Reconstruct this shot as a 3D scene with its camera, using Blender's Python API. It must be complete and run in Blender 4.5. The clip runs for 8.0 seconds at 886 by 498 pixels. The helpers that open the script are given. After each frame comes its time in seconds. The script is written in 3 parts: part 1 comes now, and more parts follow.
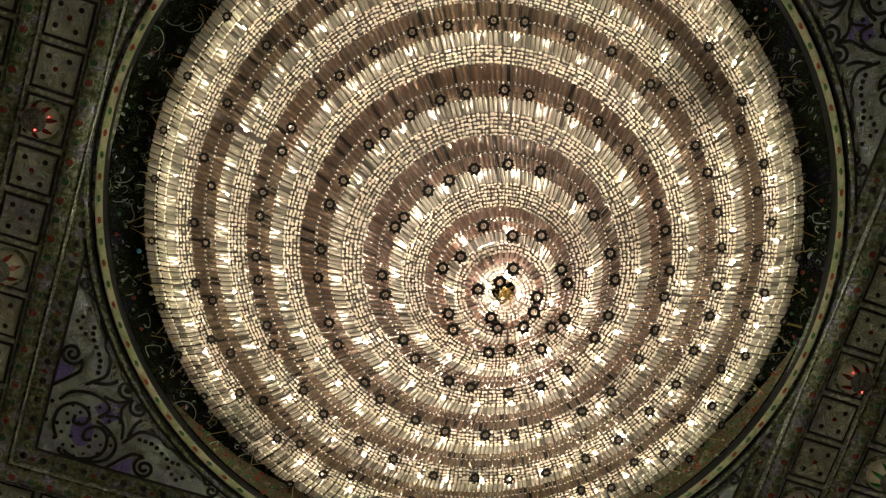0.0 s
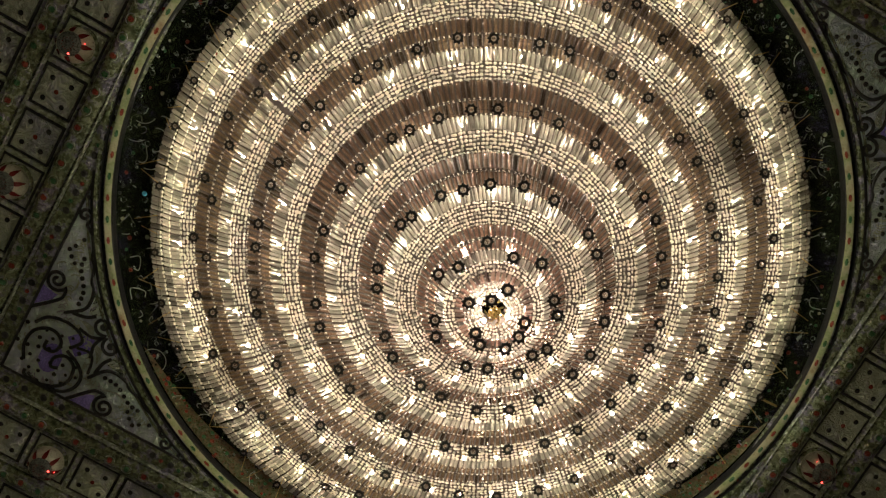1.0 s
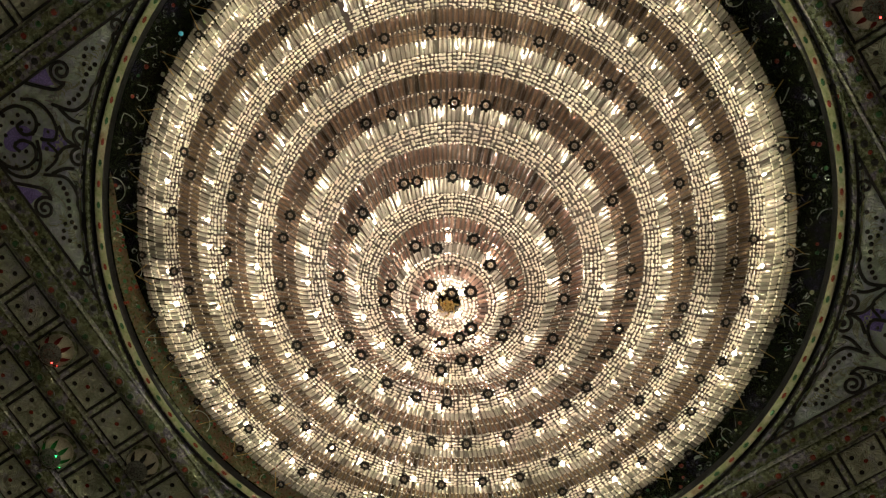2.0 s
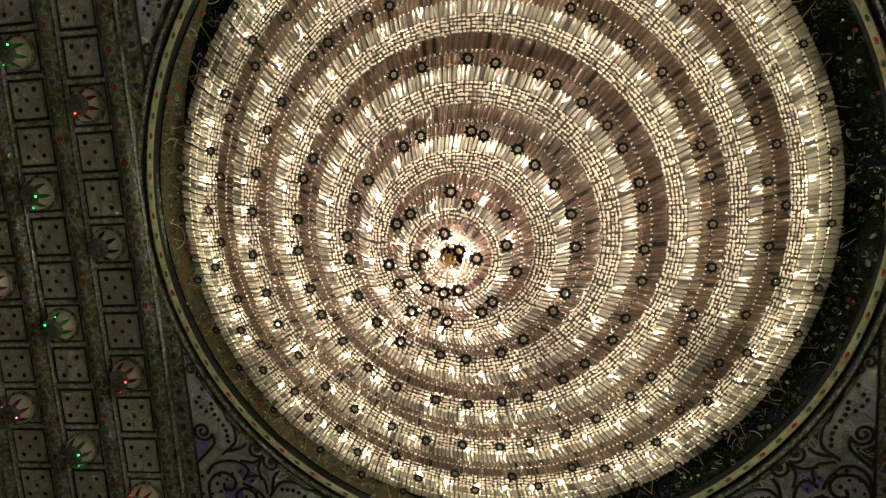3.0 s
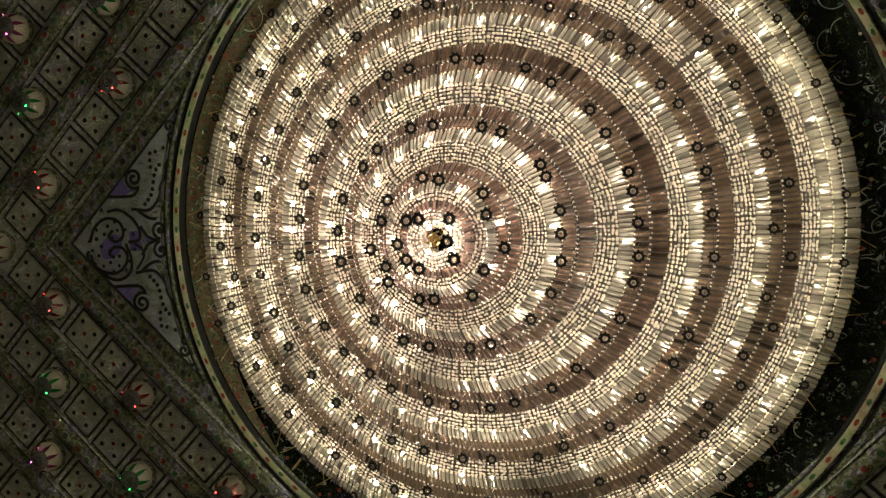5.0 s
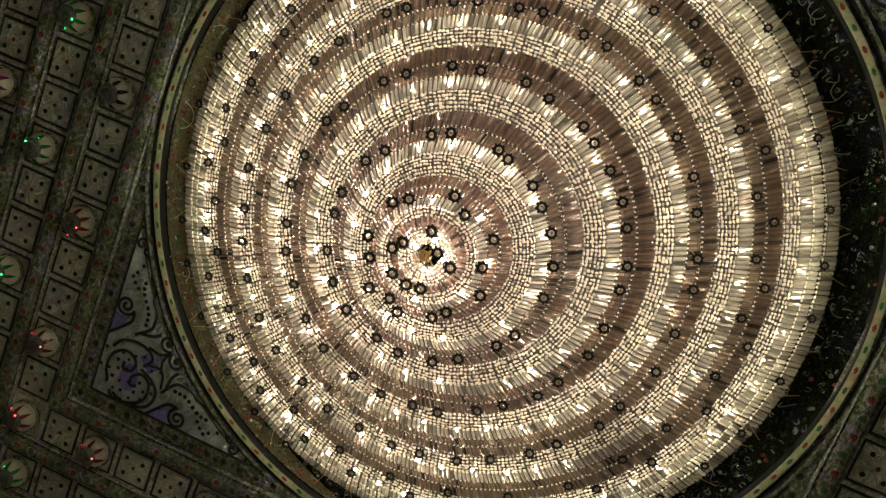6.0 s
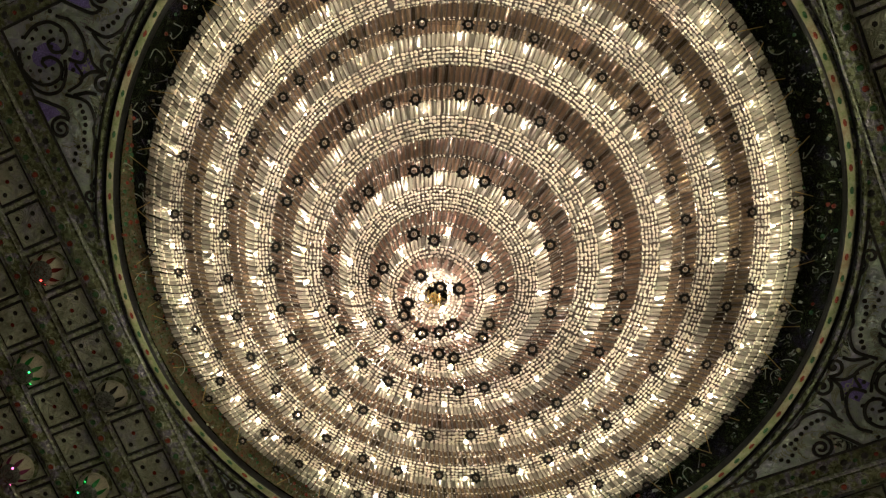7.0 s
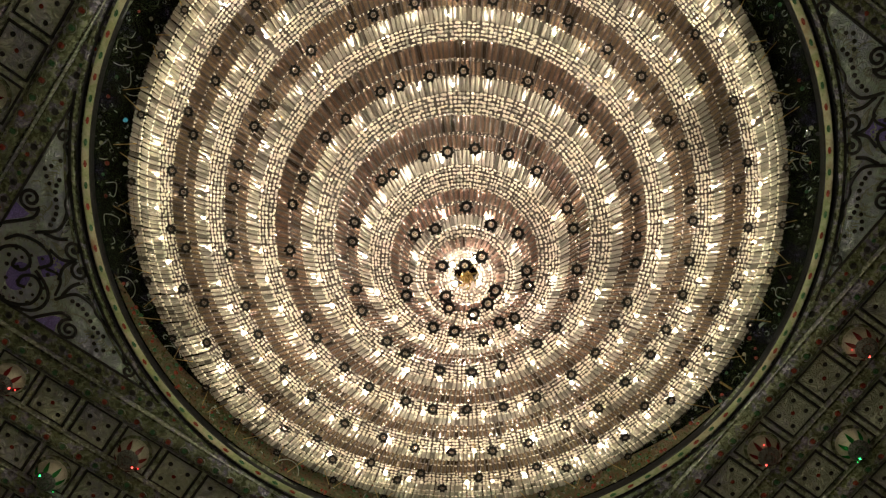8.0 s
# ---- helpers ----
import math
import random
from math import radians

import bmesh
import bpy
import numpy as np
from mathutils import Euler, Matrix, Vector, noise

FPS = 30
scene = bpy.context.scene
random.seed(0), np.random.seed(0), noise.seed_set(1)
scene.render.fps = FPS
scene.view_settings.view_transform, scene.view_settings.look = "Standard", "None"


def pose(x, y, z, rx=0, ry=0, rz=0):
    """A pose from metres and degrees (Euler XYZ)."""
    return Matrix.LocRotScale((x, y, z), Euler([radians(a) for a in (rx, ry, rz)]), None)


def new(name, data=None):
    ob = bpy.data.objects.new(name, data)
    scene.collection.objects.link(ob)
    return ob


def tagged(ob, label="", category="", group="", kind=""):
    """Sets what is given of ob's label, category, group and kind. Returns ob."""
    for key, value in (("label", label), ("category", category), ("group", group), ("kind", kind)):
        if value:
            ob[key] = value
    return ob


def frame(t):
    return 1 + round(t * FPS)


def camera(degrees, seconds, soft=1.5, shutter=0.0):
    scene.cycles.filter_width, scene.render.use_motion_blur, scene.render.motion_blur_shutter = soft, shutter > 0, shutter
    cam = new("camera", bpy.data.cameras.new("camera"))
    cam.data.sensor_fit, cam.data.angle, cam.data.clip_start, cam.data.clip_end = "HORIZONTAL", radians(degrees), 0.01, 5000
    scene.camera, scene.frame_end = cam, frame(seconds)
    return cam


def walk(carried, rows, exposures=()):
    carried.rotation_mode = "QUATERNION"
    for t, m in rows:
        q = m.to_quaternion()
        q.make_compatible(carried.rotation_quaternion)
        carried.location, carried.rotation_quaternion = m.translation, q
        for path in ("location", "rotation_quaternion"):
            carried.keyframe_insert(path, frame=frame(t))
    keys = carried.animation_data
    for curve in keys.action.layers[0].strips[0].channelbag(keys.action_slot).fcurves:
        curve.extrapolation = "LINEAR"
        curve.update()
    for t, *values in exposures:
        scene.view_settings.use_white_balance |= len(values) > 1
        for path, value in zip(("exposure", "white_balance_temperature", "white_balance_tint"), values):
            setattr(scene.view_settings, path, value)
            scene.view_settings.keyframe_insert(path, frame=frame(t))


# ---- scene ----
cam = camera(58.4, 8.0, soft=1.25)
# seconds, x, y, z, then the turn in degrees
ROWS = [
    (0.0, -0.4455, -0.4804, 1.5109, 169.961, 1.628, -18.085),
    (0.5, -0.4467, -0.4835, 1.5126, 170.469, 0.908, -22.084),
    (1.0, -0.4561, -0.4844, 1.5102, 170.153, -0.336, -29.990),
    (1.2, -0.4572, -0.4791, 1.5104, 169.951, -0.689, -34.461),
    (2.3, -0.5181, -0.4575, 1.5133, 168.371, -4.336, -65.725),
    (2.5, -0.5186, -0.4490, 1.5131, 168.193, -5.837, -71.322),
    (3.0, -0.5139, -0.4361, 1.5122, 168.707, -9.526, -86.001),
    (3.5, -0.5134, -0.4271, 1.5132, 170.106, -12.280, -101.282),
    (4.0, -0.5155, -0.4135, 1.5134, 172.354, -13.881, -115.647),
    (4.5, -0.5265, -0.3898, 1.5118, 175.320, -14.200, -128.477),
    (4.7, -0.5365, -0.3844, 1.5096, 176.238, -14.110, -132.370),
    (5.8, -0.5427, -0.4186, 1.4979, 174.134, -12.756, -119.414),
    (6.0, -0.5371, -0.4260, 1.4996, 172.989, -11.931, -111.404),
    (6.5, -0.5290, -0.4612, 1.5079, 170.553, -8.852, -88.957),
    (7.0, -0.5085, -0.4995, 1.5118, 168.860, -5.378, -67.198),
    (7.5, -0.4921, -0.5137, 1.5121, 167.185, -2.288, -49.626),
    (8.0, -0.4763, -0.5225, 1.5105, 166.452, 0.125, -35.653),
]
walk(cam, [(t, pose(*row)) for t, *row in ROWS], [(0.0, 0.0), (7.0, 0.0), (8.0, 0.08)])

# ---- world and light ----
world = bpy.data.worlds.new("world")
world.use_nodes = True
scene.world = world
world.node_tree.nodes["Background"].inputs[0].default_value = (0.02, 0.02, 0.025, 1)
world.node_tree.nodes["Background"].inputs[1].default_value = 0.0
scene.view_settings.exposure = 0.0
BULB_POWER = 415.0

CEIL = 5.52          # underside of the ceiling's tile field
LEVEL = [3.93, 4.065, 4.21, 4.40, 4.575, 4.807, 5.096]     # pendants of the seven tiers
REACH = [0.087, 0.210, 0.403, 0.654, 0.920, 1.200, 1.494]
LIP = [0.130, 0.262, 0.498, 0.770, 1.032, 1.320, 1.585]          # outer edge of each tier
BROW = [4.060, 4.240, 4.510, 4.730, 4.920, 5.110, 5.280]         # and its height


# ---- materials ----
def material(name):
    m = bpy.data.materials.new(name)
    m.use_nodes = True
    nt = m.node_tree
    return m, nt, nt.nodes["Principled BSDF"], nt.nodes["Material Output"]


def node(nt, kind, **sets):
    n = nt.nodes.new(kind)
    for key, value in sets.items():
        if key in n.inputs:
            n.inputs[key].default_value = value
    return n


def ramp(nt, source, stops):
    r = nt.nodes.new("ShaderNodeValToRGB")
    while len(r.color_ramp.elements) < len(stops):
        r.color_ramp.elements.new(0.5)
    for e, (at, col) in zip(r.color_ramp.elements, stops):
        e.position, e.color = at, (*col, 1)
    nt.links.new(source, r.inputs[0])
    return r


def relief(nt, bsdf, source, strength, distance):
    b = node(nt, "ShaderNodeBump", Strength=strength, Distance=distance)
    nt.links.new(source, b.inputs["Height"])
    nt.links.new(b.outputs[0], bsdf.inputs["Normal"])


def noisy(name, stops, scale, metal, rough, bump=0.3, dist=0.004, fine=140.0, spread=0.15):
    """A surface whose colour drifts at two scales, with fine relief."""
    m, nt, p, _ = material(name)
    co = nt.nodes.new("ShaderNodeTexCoord")
    big = node(nt, "ShaderNodeTexNoise", Scale=scale, Detail=5.0, Roughness=0.65)
    small = node(nt, "ShaderNodeTexNoise", Scale=fine, Detail=3.0)
    nt.links.new(co.outputs["Object"], big.inputs["Vector"])
    nt.links.new(co.outputs["Object"], small.inputs["Vector"])
    col = ramp(nt, big.outputs[0], stops)
    nt.links.new(col.outputs[0], p.inputs["Base Color"])
    ro = node(nt, "ShaderNodeMapRange")
    for key, value in (("From Min", 0.3), ("From Max", 0.7), ("To Min", max(rough - spread, 0.03)), ("To Max", min(rough + spread, 1.0))):
        ro.inputs[key].default_value = value
    nt.links.new(small.outputs[0], ro.inputs["Value"])
    nt.links.new(ro.outputs[0], p.inputs["Roughness"])
    p.inputs["Metallic"].default_value = metal
    relief(nt, p, small.outputs[0], bump, dist)
    return m


def foil(name, stops, scale, rough, swirl=26.0, metal=0.9):
    """Embossed mirror foil: curling ridges pressed into bright metal."""
    m, nt, p, _ = material(name)
    co = nt.nodes.new("ShaderNodeTexCoord")
    curl = node(nt, "ShaderNodeTexNoise", Scale=swirl, Detail=1.0, Distortion=2.5)
    wave = node(nt, "ShaderNodeMath")
    wave.operation = "PINGPONG"
    wave.inputs[1].default_value = 0.09
    nt.links.new(curl.outputs[0], wave.inputs[0])
    big = node(nt, "ShaderNodeTexNoise", Scale=scale, Detail=6.0, Roughness=0.7)
    vor = node(nt, "ShaderNodeTexVoronoi", Scale=scale * 2.5)
    for n in (curl, big, vor):
        nt.links.new(co.outputs["Object"], n.inputs["Vector"])
    col = ramp(nt, big.outputs[0], stops)
    nt.links.new(col.outputs[0], p.inputs["Base Color"])
    mix = node(nt, "ShaderNodeMath")
    mix.operation = "ADD"
    gain = node(nt, "ShaderNodeMath")
    gain.operation = "MULTIPLY"
    gain.inputs[1].default_value = 8.0
    nt.links.new(wave.outputs[0], gain.inputs[0])
    nt.links.new(gain.outputs[0], mix.inputs[0])
    nt.links.new(vor.outputs["Distance"], mix.inputs[1])
    relief(nt, p, mix.outputs[0], 1.0, 0.016)
    p.inputs["Metallic"].default_value = metal
    p.inputs["Roughness"].default_value = rough
    return m


def crystal(name, tint, clear, milk, rough, dull, share):
    """Cut crystal: clear for one share, lit through for another, and the rest refracting glass."""
    m, nt, p, out = material(name)
    nt.nodes.remove(p)
    geo = nt.nodes.new("ShaderNodeNewGeometry")
    vary = ramp(nt, geo.outputs["Random Per Island"], [(share, tuple(c * dull for c in tint)), (share + 0.25, tint)])
    see = node(nt, "ShaderNodeBsdfTransparent")
    lit = node(nt, "ShaderNodeBsdfTranslucent")
    glass = node(nt, "ShaderNodeBsdfGlass", Roughness=rough, IOR=1.55)
    for n in (see, lit, glass):
        nt.links.new(vary.outputs[0], n.inputs["Color"])
    a = node(nt, "ShaderNodeMixShader", Fac=milk)
    nt.links.new(glass.outputs[0], a.inputs[1])
    nt.links.new(lit.outputs[0], a.inputs[2])
    b = node(nt, "ShaderNodeMixShader", Fac=clear)
    nt.links.new(a.outputs[0], b.inputs[1])
    nt.links.new(see.outputs[0], b.inputs[2])
    nt.links.new(b.outputs[0], out.inputs["Surface"])
    return m


def glow(name, colour, strength):
    m, nt, p, _ = material(name)
    p.inputs["Base Color"].default_value = (*colour, 1)
    p.inputs["Emission Color"].default_value = (*colour, 1)
    p.inputs["Emission Strength"].default_value = strength
    return m


# wall rods' darker, browner tint holds their shade; rosy-to-straw drift paints a colour cast
ROSY = {"shade_rod": (0.77, 0.585, 0.54), "lit_rod": (0.99, 0.91, 0.87), "bead": (0.98, 0.885, 0.845)}
STRAW = {"shade_rod": (0.76, 0.67, 0.54), "lit_rod": (0.98, 0.93, 0.83), "bead": (0.98, 0.93, 0.84)}
GLASSY = {"shade_rod": (0.54, 0.055, 0.36), "lit_rod": (0.09, 0.21, 0.40), "bead": (0.08, 0.31, 0.30)}


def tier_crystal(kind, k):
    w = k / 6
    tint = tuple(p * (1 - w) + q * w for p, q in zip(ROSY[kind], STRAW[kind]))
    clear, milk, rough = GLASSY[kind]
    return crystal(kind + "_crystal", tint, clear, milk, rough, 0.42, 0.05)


TRAY = noisy("tray_paint", [(0.3, (0.032, 0.021, 0.018)), (0.7, (0.052, 0.035, 0.031))], 3.0, 0.1, 0.55)
BRASS = noisy("brass", [(0.3, (0.45, 0.30, 0.10)), (0.7, (0.65, 0.47, 0.20))], 9.0, 1.0, 0.28)
BLACK = noisy("backlit_glass", [(0.3, (0.004, 0.004, 0.004)), (0.7, (0.012, 0.010, 0.009))], 30.0, 0.0, 0.6)
BLACK.node_tree.nodes["Principled BSDF"].inputs["Specular IOR Level"].default_value = 0.15
WIRE = noisy("dark_wire", [(0.3, (0.040, 0.026, 0.021)), (0.7, (0.075, 0.050, 0.040))], 30.0, 0.4, 0.45)
GOLD_WIRE = noisy("gold_wire", [(0.3, (0.40, 0.26, 0.08)), (0.7, (0.60, 0.42, 0.15))], 30.0, 0.9, 0.35)
LENS = crystal("lens_crystal", (0.80, 0.72, 0.66), 0.5, 0.4, 0.05, 0.8, 0.0)
BULB = glow("lit_bulb", (1.0, 0.93, 0.69), BULB_POWER)
# bluish stops in these ceiling metals paint in a violet light cast
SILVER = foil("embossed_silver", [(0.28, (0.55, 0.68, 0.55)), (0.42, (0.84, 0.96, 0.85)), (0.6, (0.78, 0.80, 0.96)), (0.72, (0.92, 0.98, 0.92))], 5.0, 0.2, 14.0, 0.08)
MOSAIC = foil("mirror_mosaic", [(0.3, (0.03, 0.045, 0.022)), (0.52, (0.12, 0.155, 0.085)), (0.62, (0.13, 0.12, 0.22)), (0.8, (0.4, 0.4, 0.32))], 7.0, 0.18, 16.0)
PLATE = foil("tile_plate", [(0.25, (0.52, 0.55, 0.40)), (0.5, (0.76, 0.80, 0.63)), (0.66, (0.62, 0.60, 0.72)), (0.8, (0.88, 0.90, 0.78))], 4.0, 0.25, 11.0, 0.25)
FIELD = noisy("dark_ground", [(0.3, (0.018, 0.022, 0.013)), (0.52, (0.10, 0.115, 0.07)), (0.62, (0.20, 0.17, 0.28)), (0.8, (0.60, 0.62, 0.50))], 9.0, 0.55, 0.26, 1.0, 0.018, 45.0)
MOULD = noisy("aged_gilt", [(0.3, (0.06, 0.075, 0.035)), (0.5, (0.25, 0.28, 0.16)), (0.62, (0.30, 0.27, 0.38)), (0.78, (0.84, 0.86, 0.68))], 12.0, 0.45, 0.26, 1.0, 0.018, 45.0)
EDGE = noisy("pale_edge", [(0.3, (0.18, 0.20, 0.13)), (0.5, (0.58, 0.62, 0.47)), (0.6, (0.52, 0.49, 0.60)), (0.75, (0.91, 0.93, 0.82))], 10.0, 0.35, 0.24, 1.0, 0.014, 50.0)
CREAM = noisy("cream_band", [(0.3, (0.26, 0.17, 0.09)), (0.45, (0.46, 0.43, 0.28)), (0.56, (0.27, 0.32, 0.15)), (0.7, (0.52, 0.48, 0.34))], 7.0, 0.1, 0.35, 0.6, 0.006, 60.0)
PAINTED = noisy("painted_plaster", [(0.32, (0.02, 0.016, 0.008)), (0.44, (0.13, 0.075, 0.035)), (0.54, (0.06, 0.080, 0.030)), (0.66, (0.22, 0.16, 0.085))], 24.0, 0.2, 0.35, 1.0, 0.012, 70.0)
LINE = noisy("black_outline", [(0.3, (0.008, 0.008, 0.008)), (0.7, (0.025, 0.024, 0.022))], 40.0, 0.0, 0.5)
RED = noisy("red_gem", [(0.3, (0.16, 0.02, 0.012)), (0.7, (0.34, 0.06, 0.035))], 40.0, 0.2, 0.3)
GREEN = noisy("green_gem", [(0.3, (0.02, 0.08, 0.03)), (0.7, (0.06, 0.18, 0.07))], 40.0, 0.2, 0.3)
MIRROR = foil("plain_mirror", [(0.3, (0.44, 0.51, 0.45)), (0.7, (0.76, 0.84, 0.76))], 5.0, 0.10, 5.0)
# mirror with reflected violet light put into its colour
PURPLE = noisy("mirror_violet_cast", [(0.3, (0.24, 0.18, 0.60)), (0.7, (0.40, 0.33, 0.85))], 14.0, 0.25, 0.25)
LEAF_GREEN = noisy("green_scrap", [(0.3, (0.01, 0.12, 0.05)), (0.7, (0.02, 0.22, 0.10))], 60.0, 0.0, 0.3)
DROP_BLUE = noisy("blue_glass", [(0.3, (0.03, 0.16, 0.28)), (0.7, (0.06, 0.28, 0.42))], 60.0, 0.0, 0.15)
IVORY = noisy("ivory_dome", [(0.3, (0.46, 0.43, 0.32)), (0.7, (0.66, 0.62, 0.49))], 14.0, 0.15, 0.3, 0.1)
GREY = noisy("dome_crown", [(0.3, (0.10, 0.11, 0.10)), (0.7, (0.22, 0.23, 0.21))], 20.0, 0.6, 0.3)
PLASTER = noisy("wall_plaster", [(0.3, (0.72, 0.70, 0.66)), (0.7, (0.82, 0.80, 0.76))], 2.0, 0.0, 0.7)
STONE = noisy("floor_stone", [(0.3, (0.74, 0.73, 0.70)), (0.7, (0.86, 0.85, 0.82))], 3.0, 0.0, 0.35)


# ---- mesh helpers ----
class Bag:
    """Collects faces for one mesh, each with a material."""

    def __init__(self):
        self.v, self.f, self.m, self.mats, self.n = [], [], [], [], 0

    def slot(self, mat):
        if mat not in self.mats:
            self.mats.append(mat)
        return self.mats.index(mat)

    def add(self, verts, faces, mat, m=None):
        verts = np.asarray(verts, float).reshape(-1, 3)
        if m is not None:
            a = np.array(m)
            verts = verts @ a[:3, :3].T + a[:3, 3]
        k = self.slot(mat)
        self.v.append(verts)
        self.f += [tuple(i + self.n for i in f) for f in faces]
        self.m += [k] * len(faces)
        self.n += len(verts)

    def mesh(self, name, smooth=False):
        me = bpy.data.meshes.new(name)
        me.from_pydata(np.vstack(self.v).tolist(), [], self.f)
        for mat in self.mats:
            me.materials.append(mat)
        me.polygons.foreach_set("material_index", self.m)
        if smooth:
            me.polygons.foreach_set("use_smooth", [True] * len(me.polygons))
        me.update()
        return me


def part(name, me, parent=None, label="", m=None):
    ob = new(name, me)
    ob.parent = parent
    if m is not None:
        ob.matrix_basis = m
    return tagged(ob, label)


def lathe(profile, n, a0=0.0, a1=2 * math.pi):
    """Verts and faces of a turned profile of (r, z)."""
    full = abs(a1 - a0 - 2 * math.pi) < 1e-6
    cols = n if full else n + 1
    ang = a0 + (a1 - a0) * np.arange(cols) / n
    pr = np.array(profile)
    v = np.stack([np.outer(np.cos(ang), pr[:, 0]), np.outer(np.sin(ang), pr[:, 0]), np.tile(pr[:, 1], (cols, 1))], -1).reshape(-1, 3)
    k = len(pr)
    f = [(i * k + j, i * k + j + 1, ((i + 1) % cols) * k + j + 1, ((i + 1) % cols) * k + j) for i in range(n) for j in range(k - 1)]
    return v, f


def box(w, d, h, bevel=0.0):
    """A slab on its upper face z=0, hanging down by h, its lower edges chamfered."""
    x, y, b = w / 2, d / 2, bevel
    v = [(-x, -y, 0), (x, -y, 0), (x, y, 0), (-x, y, 0), (-x, -y, -h + b), (x, -y, -h + b), (x, y, -h + b), (-x, y, -h + b),
         (-x + b, -y + b, -h), (x - b, -y + b, -h), (x - b, y - b, -h), (-x + b, y - b, -h)]
    f = [(0, 1, 2, 3), (0, 4, 5, 1), (1, 5, 6, 2), (2, 6, 7, 3), (3, 7, 4, 0), (4, 8, 9, 5), (5, 9, 10, 6), (6, 10, 11, 7), (7, 11, 8, 4), (11, 10, 9, 8)]
    return v, f


def button(r, h, n=8, flat=0.6):
    """A low domed stud hanging from z=0."""
    a = 2 * math.pi * np.arange(n) / n
    v = [(r * math.cos(t), r * math.sin(t), 0) for t in a] + [(r * flat * math.cos(t), r * flat * math.sin(t), -h) for t in a]
    f = [(i, i + n, (i + 1) % n + n, (i + 1) % n) for i in range(n)] + [tuple(range(2 * n - 1, n - 1, -1))]
    return v, f


def tube(points, r, n=5, closed=False, taper=False):
    """A round bar along a list of points."""
    p = np.array(points, float)
    k = len(p)
    t = np.roll(p, -1, 0) - np.roll(p, 1, 0)
    if not closed:
        t[0], t[-1] = p[1] - p[0], p[-1] - p[-2]
    t /= np.linalg.norm(t, axis=1)[:, None] + 1e-12
    up = np.where(abs(t[:, 2:3]) > 0.9, [[1.0, 0, 0]], [[0, 0, 1.0]])
    s = np.cross(t, up)
    s /= np.linalg.norm(s, axis=1)[:, None] + 1e-12
    u = np.cross(s, t)
    rr = r * (np.linspace(1.0, 0.45, k) if taper else np.ones(k))
    a = 2 * math.pi * np.arange(n) / n
    v = (p[:, None] + rr[:, None, None] * (np.cos(a)[None, :, None] * s[:, None] + np.sin(a)[None, :, None] * u[:, None])).reshape(-1, 3)
    f = [(i * n + j, i * n + (j + 1) % n, ((i + 1) % k) * n + (j + 1) % n, ((i + 1) % k) * n + j) for i in range(k if closed else k - 1) for j in range(n)]
    if not closed:
        f += [tuple(range(n)), tuple(range(k * n - 1, (k - 1) * n - 1, -1))]
    return v, f


# ---- the room ----
# unseen floor and walls, added pale to close the hall and bounce light
HALF = 5.2


def slab(name, x0, x1, y0, y1, z0, z1, mat, label):
    bag = Bag()
    v, f = box(x1 - x0, y1 - y0, z1 - z0)
    bag.add(v, f, mat, pose((x0 + x1) / 2, (y0 + y1) / 2, z1))
    return tagged(new(name, bag.mesh(name)), label, "room", kind="structure")


slab("floor", -HALF, HALF, -HALF, HALF, -0.2, 0.0, STONE, "pale polished marble floor of the hall")
slab("wall_north", -HALF, HALF, HALF, HALF + 0.2, 0, 5.9, PLASTER, "plain pale plaster wall")
slab("wall_south", -HALF, HALF, -HALF - 0.2, -HALF, 0, 5.9, PLASTER, "plain pale plaster wall")
slab("wall_east", HALF, HALF + 0.2, -HALF, HALF, 0, 5.9, PLASTER, "plain pale plaster wall")
slab("wall_west", -HALF - 0.2, -HALF, -HALF, HALF, 0, 5.9, PLASTER, "plain pale plaster wall")

# ---- ceiling: tile rows round a square, with a round recess for the chandelier ----
RIM = 1.885
ROW = [2.180, 2.545, 2.905, 3.265, 3.625]
BEAM = [2.000, 2.360, 2.722, 3.085, 3.445]
PITCH = 0.2553
FIRST = [0.146, 0.605, 0.345, 0.10, 0.60]     # where a lamp stands in each row

ceiling = Bag()
# flat field with the round hole, as a fan between circle and square
N = 128
ring_v, ring_f = [], []
for i in range(N):
    a = 2 * math.pi * i / N
    c, s = math.cos(a), math.sin(a)
    far = HALF / max(abs(c), abs(s))
    ring_v += [(RIM * c, RIM * s, CEIL), (far * c, far * s, CEIL), (RIM * c, RIM * s, CEIL + 0.10), (far * c, far * s, CEIL + 0.35)]
for i in range(N):
    j = (i + 1) % N
    ring_f += [(4 * i, 4 * i + 1, 4 * j + 1, 4 * j), (4 * i, 4 * j, 4 * j + 2, 4 * i + 2), (4 * i + 2, 4 * j + 2, 4 * j + 3, 4 * i + 3), (4 * i + 1, 4 * i + 3, 4 * j + 3, 4 * j + 1)]
ceiling.add(ring_v, ring_f, FIELD)
v, f = lathe([(RIM, CEIL + 0.008), (1.7, CEIL + 0.075), (1.2, CEIL + 0.20), (0.6, CEIL + 0.28), (0.02, CEIL + 0.30)], 96)
ceiling.add(v, f, MOSAIC)


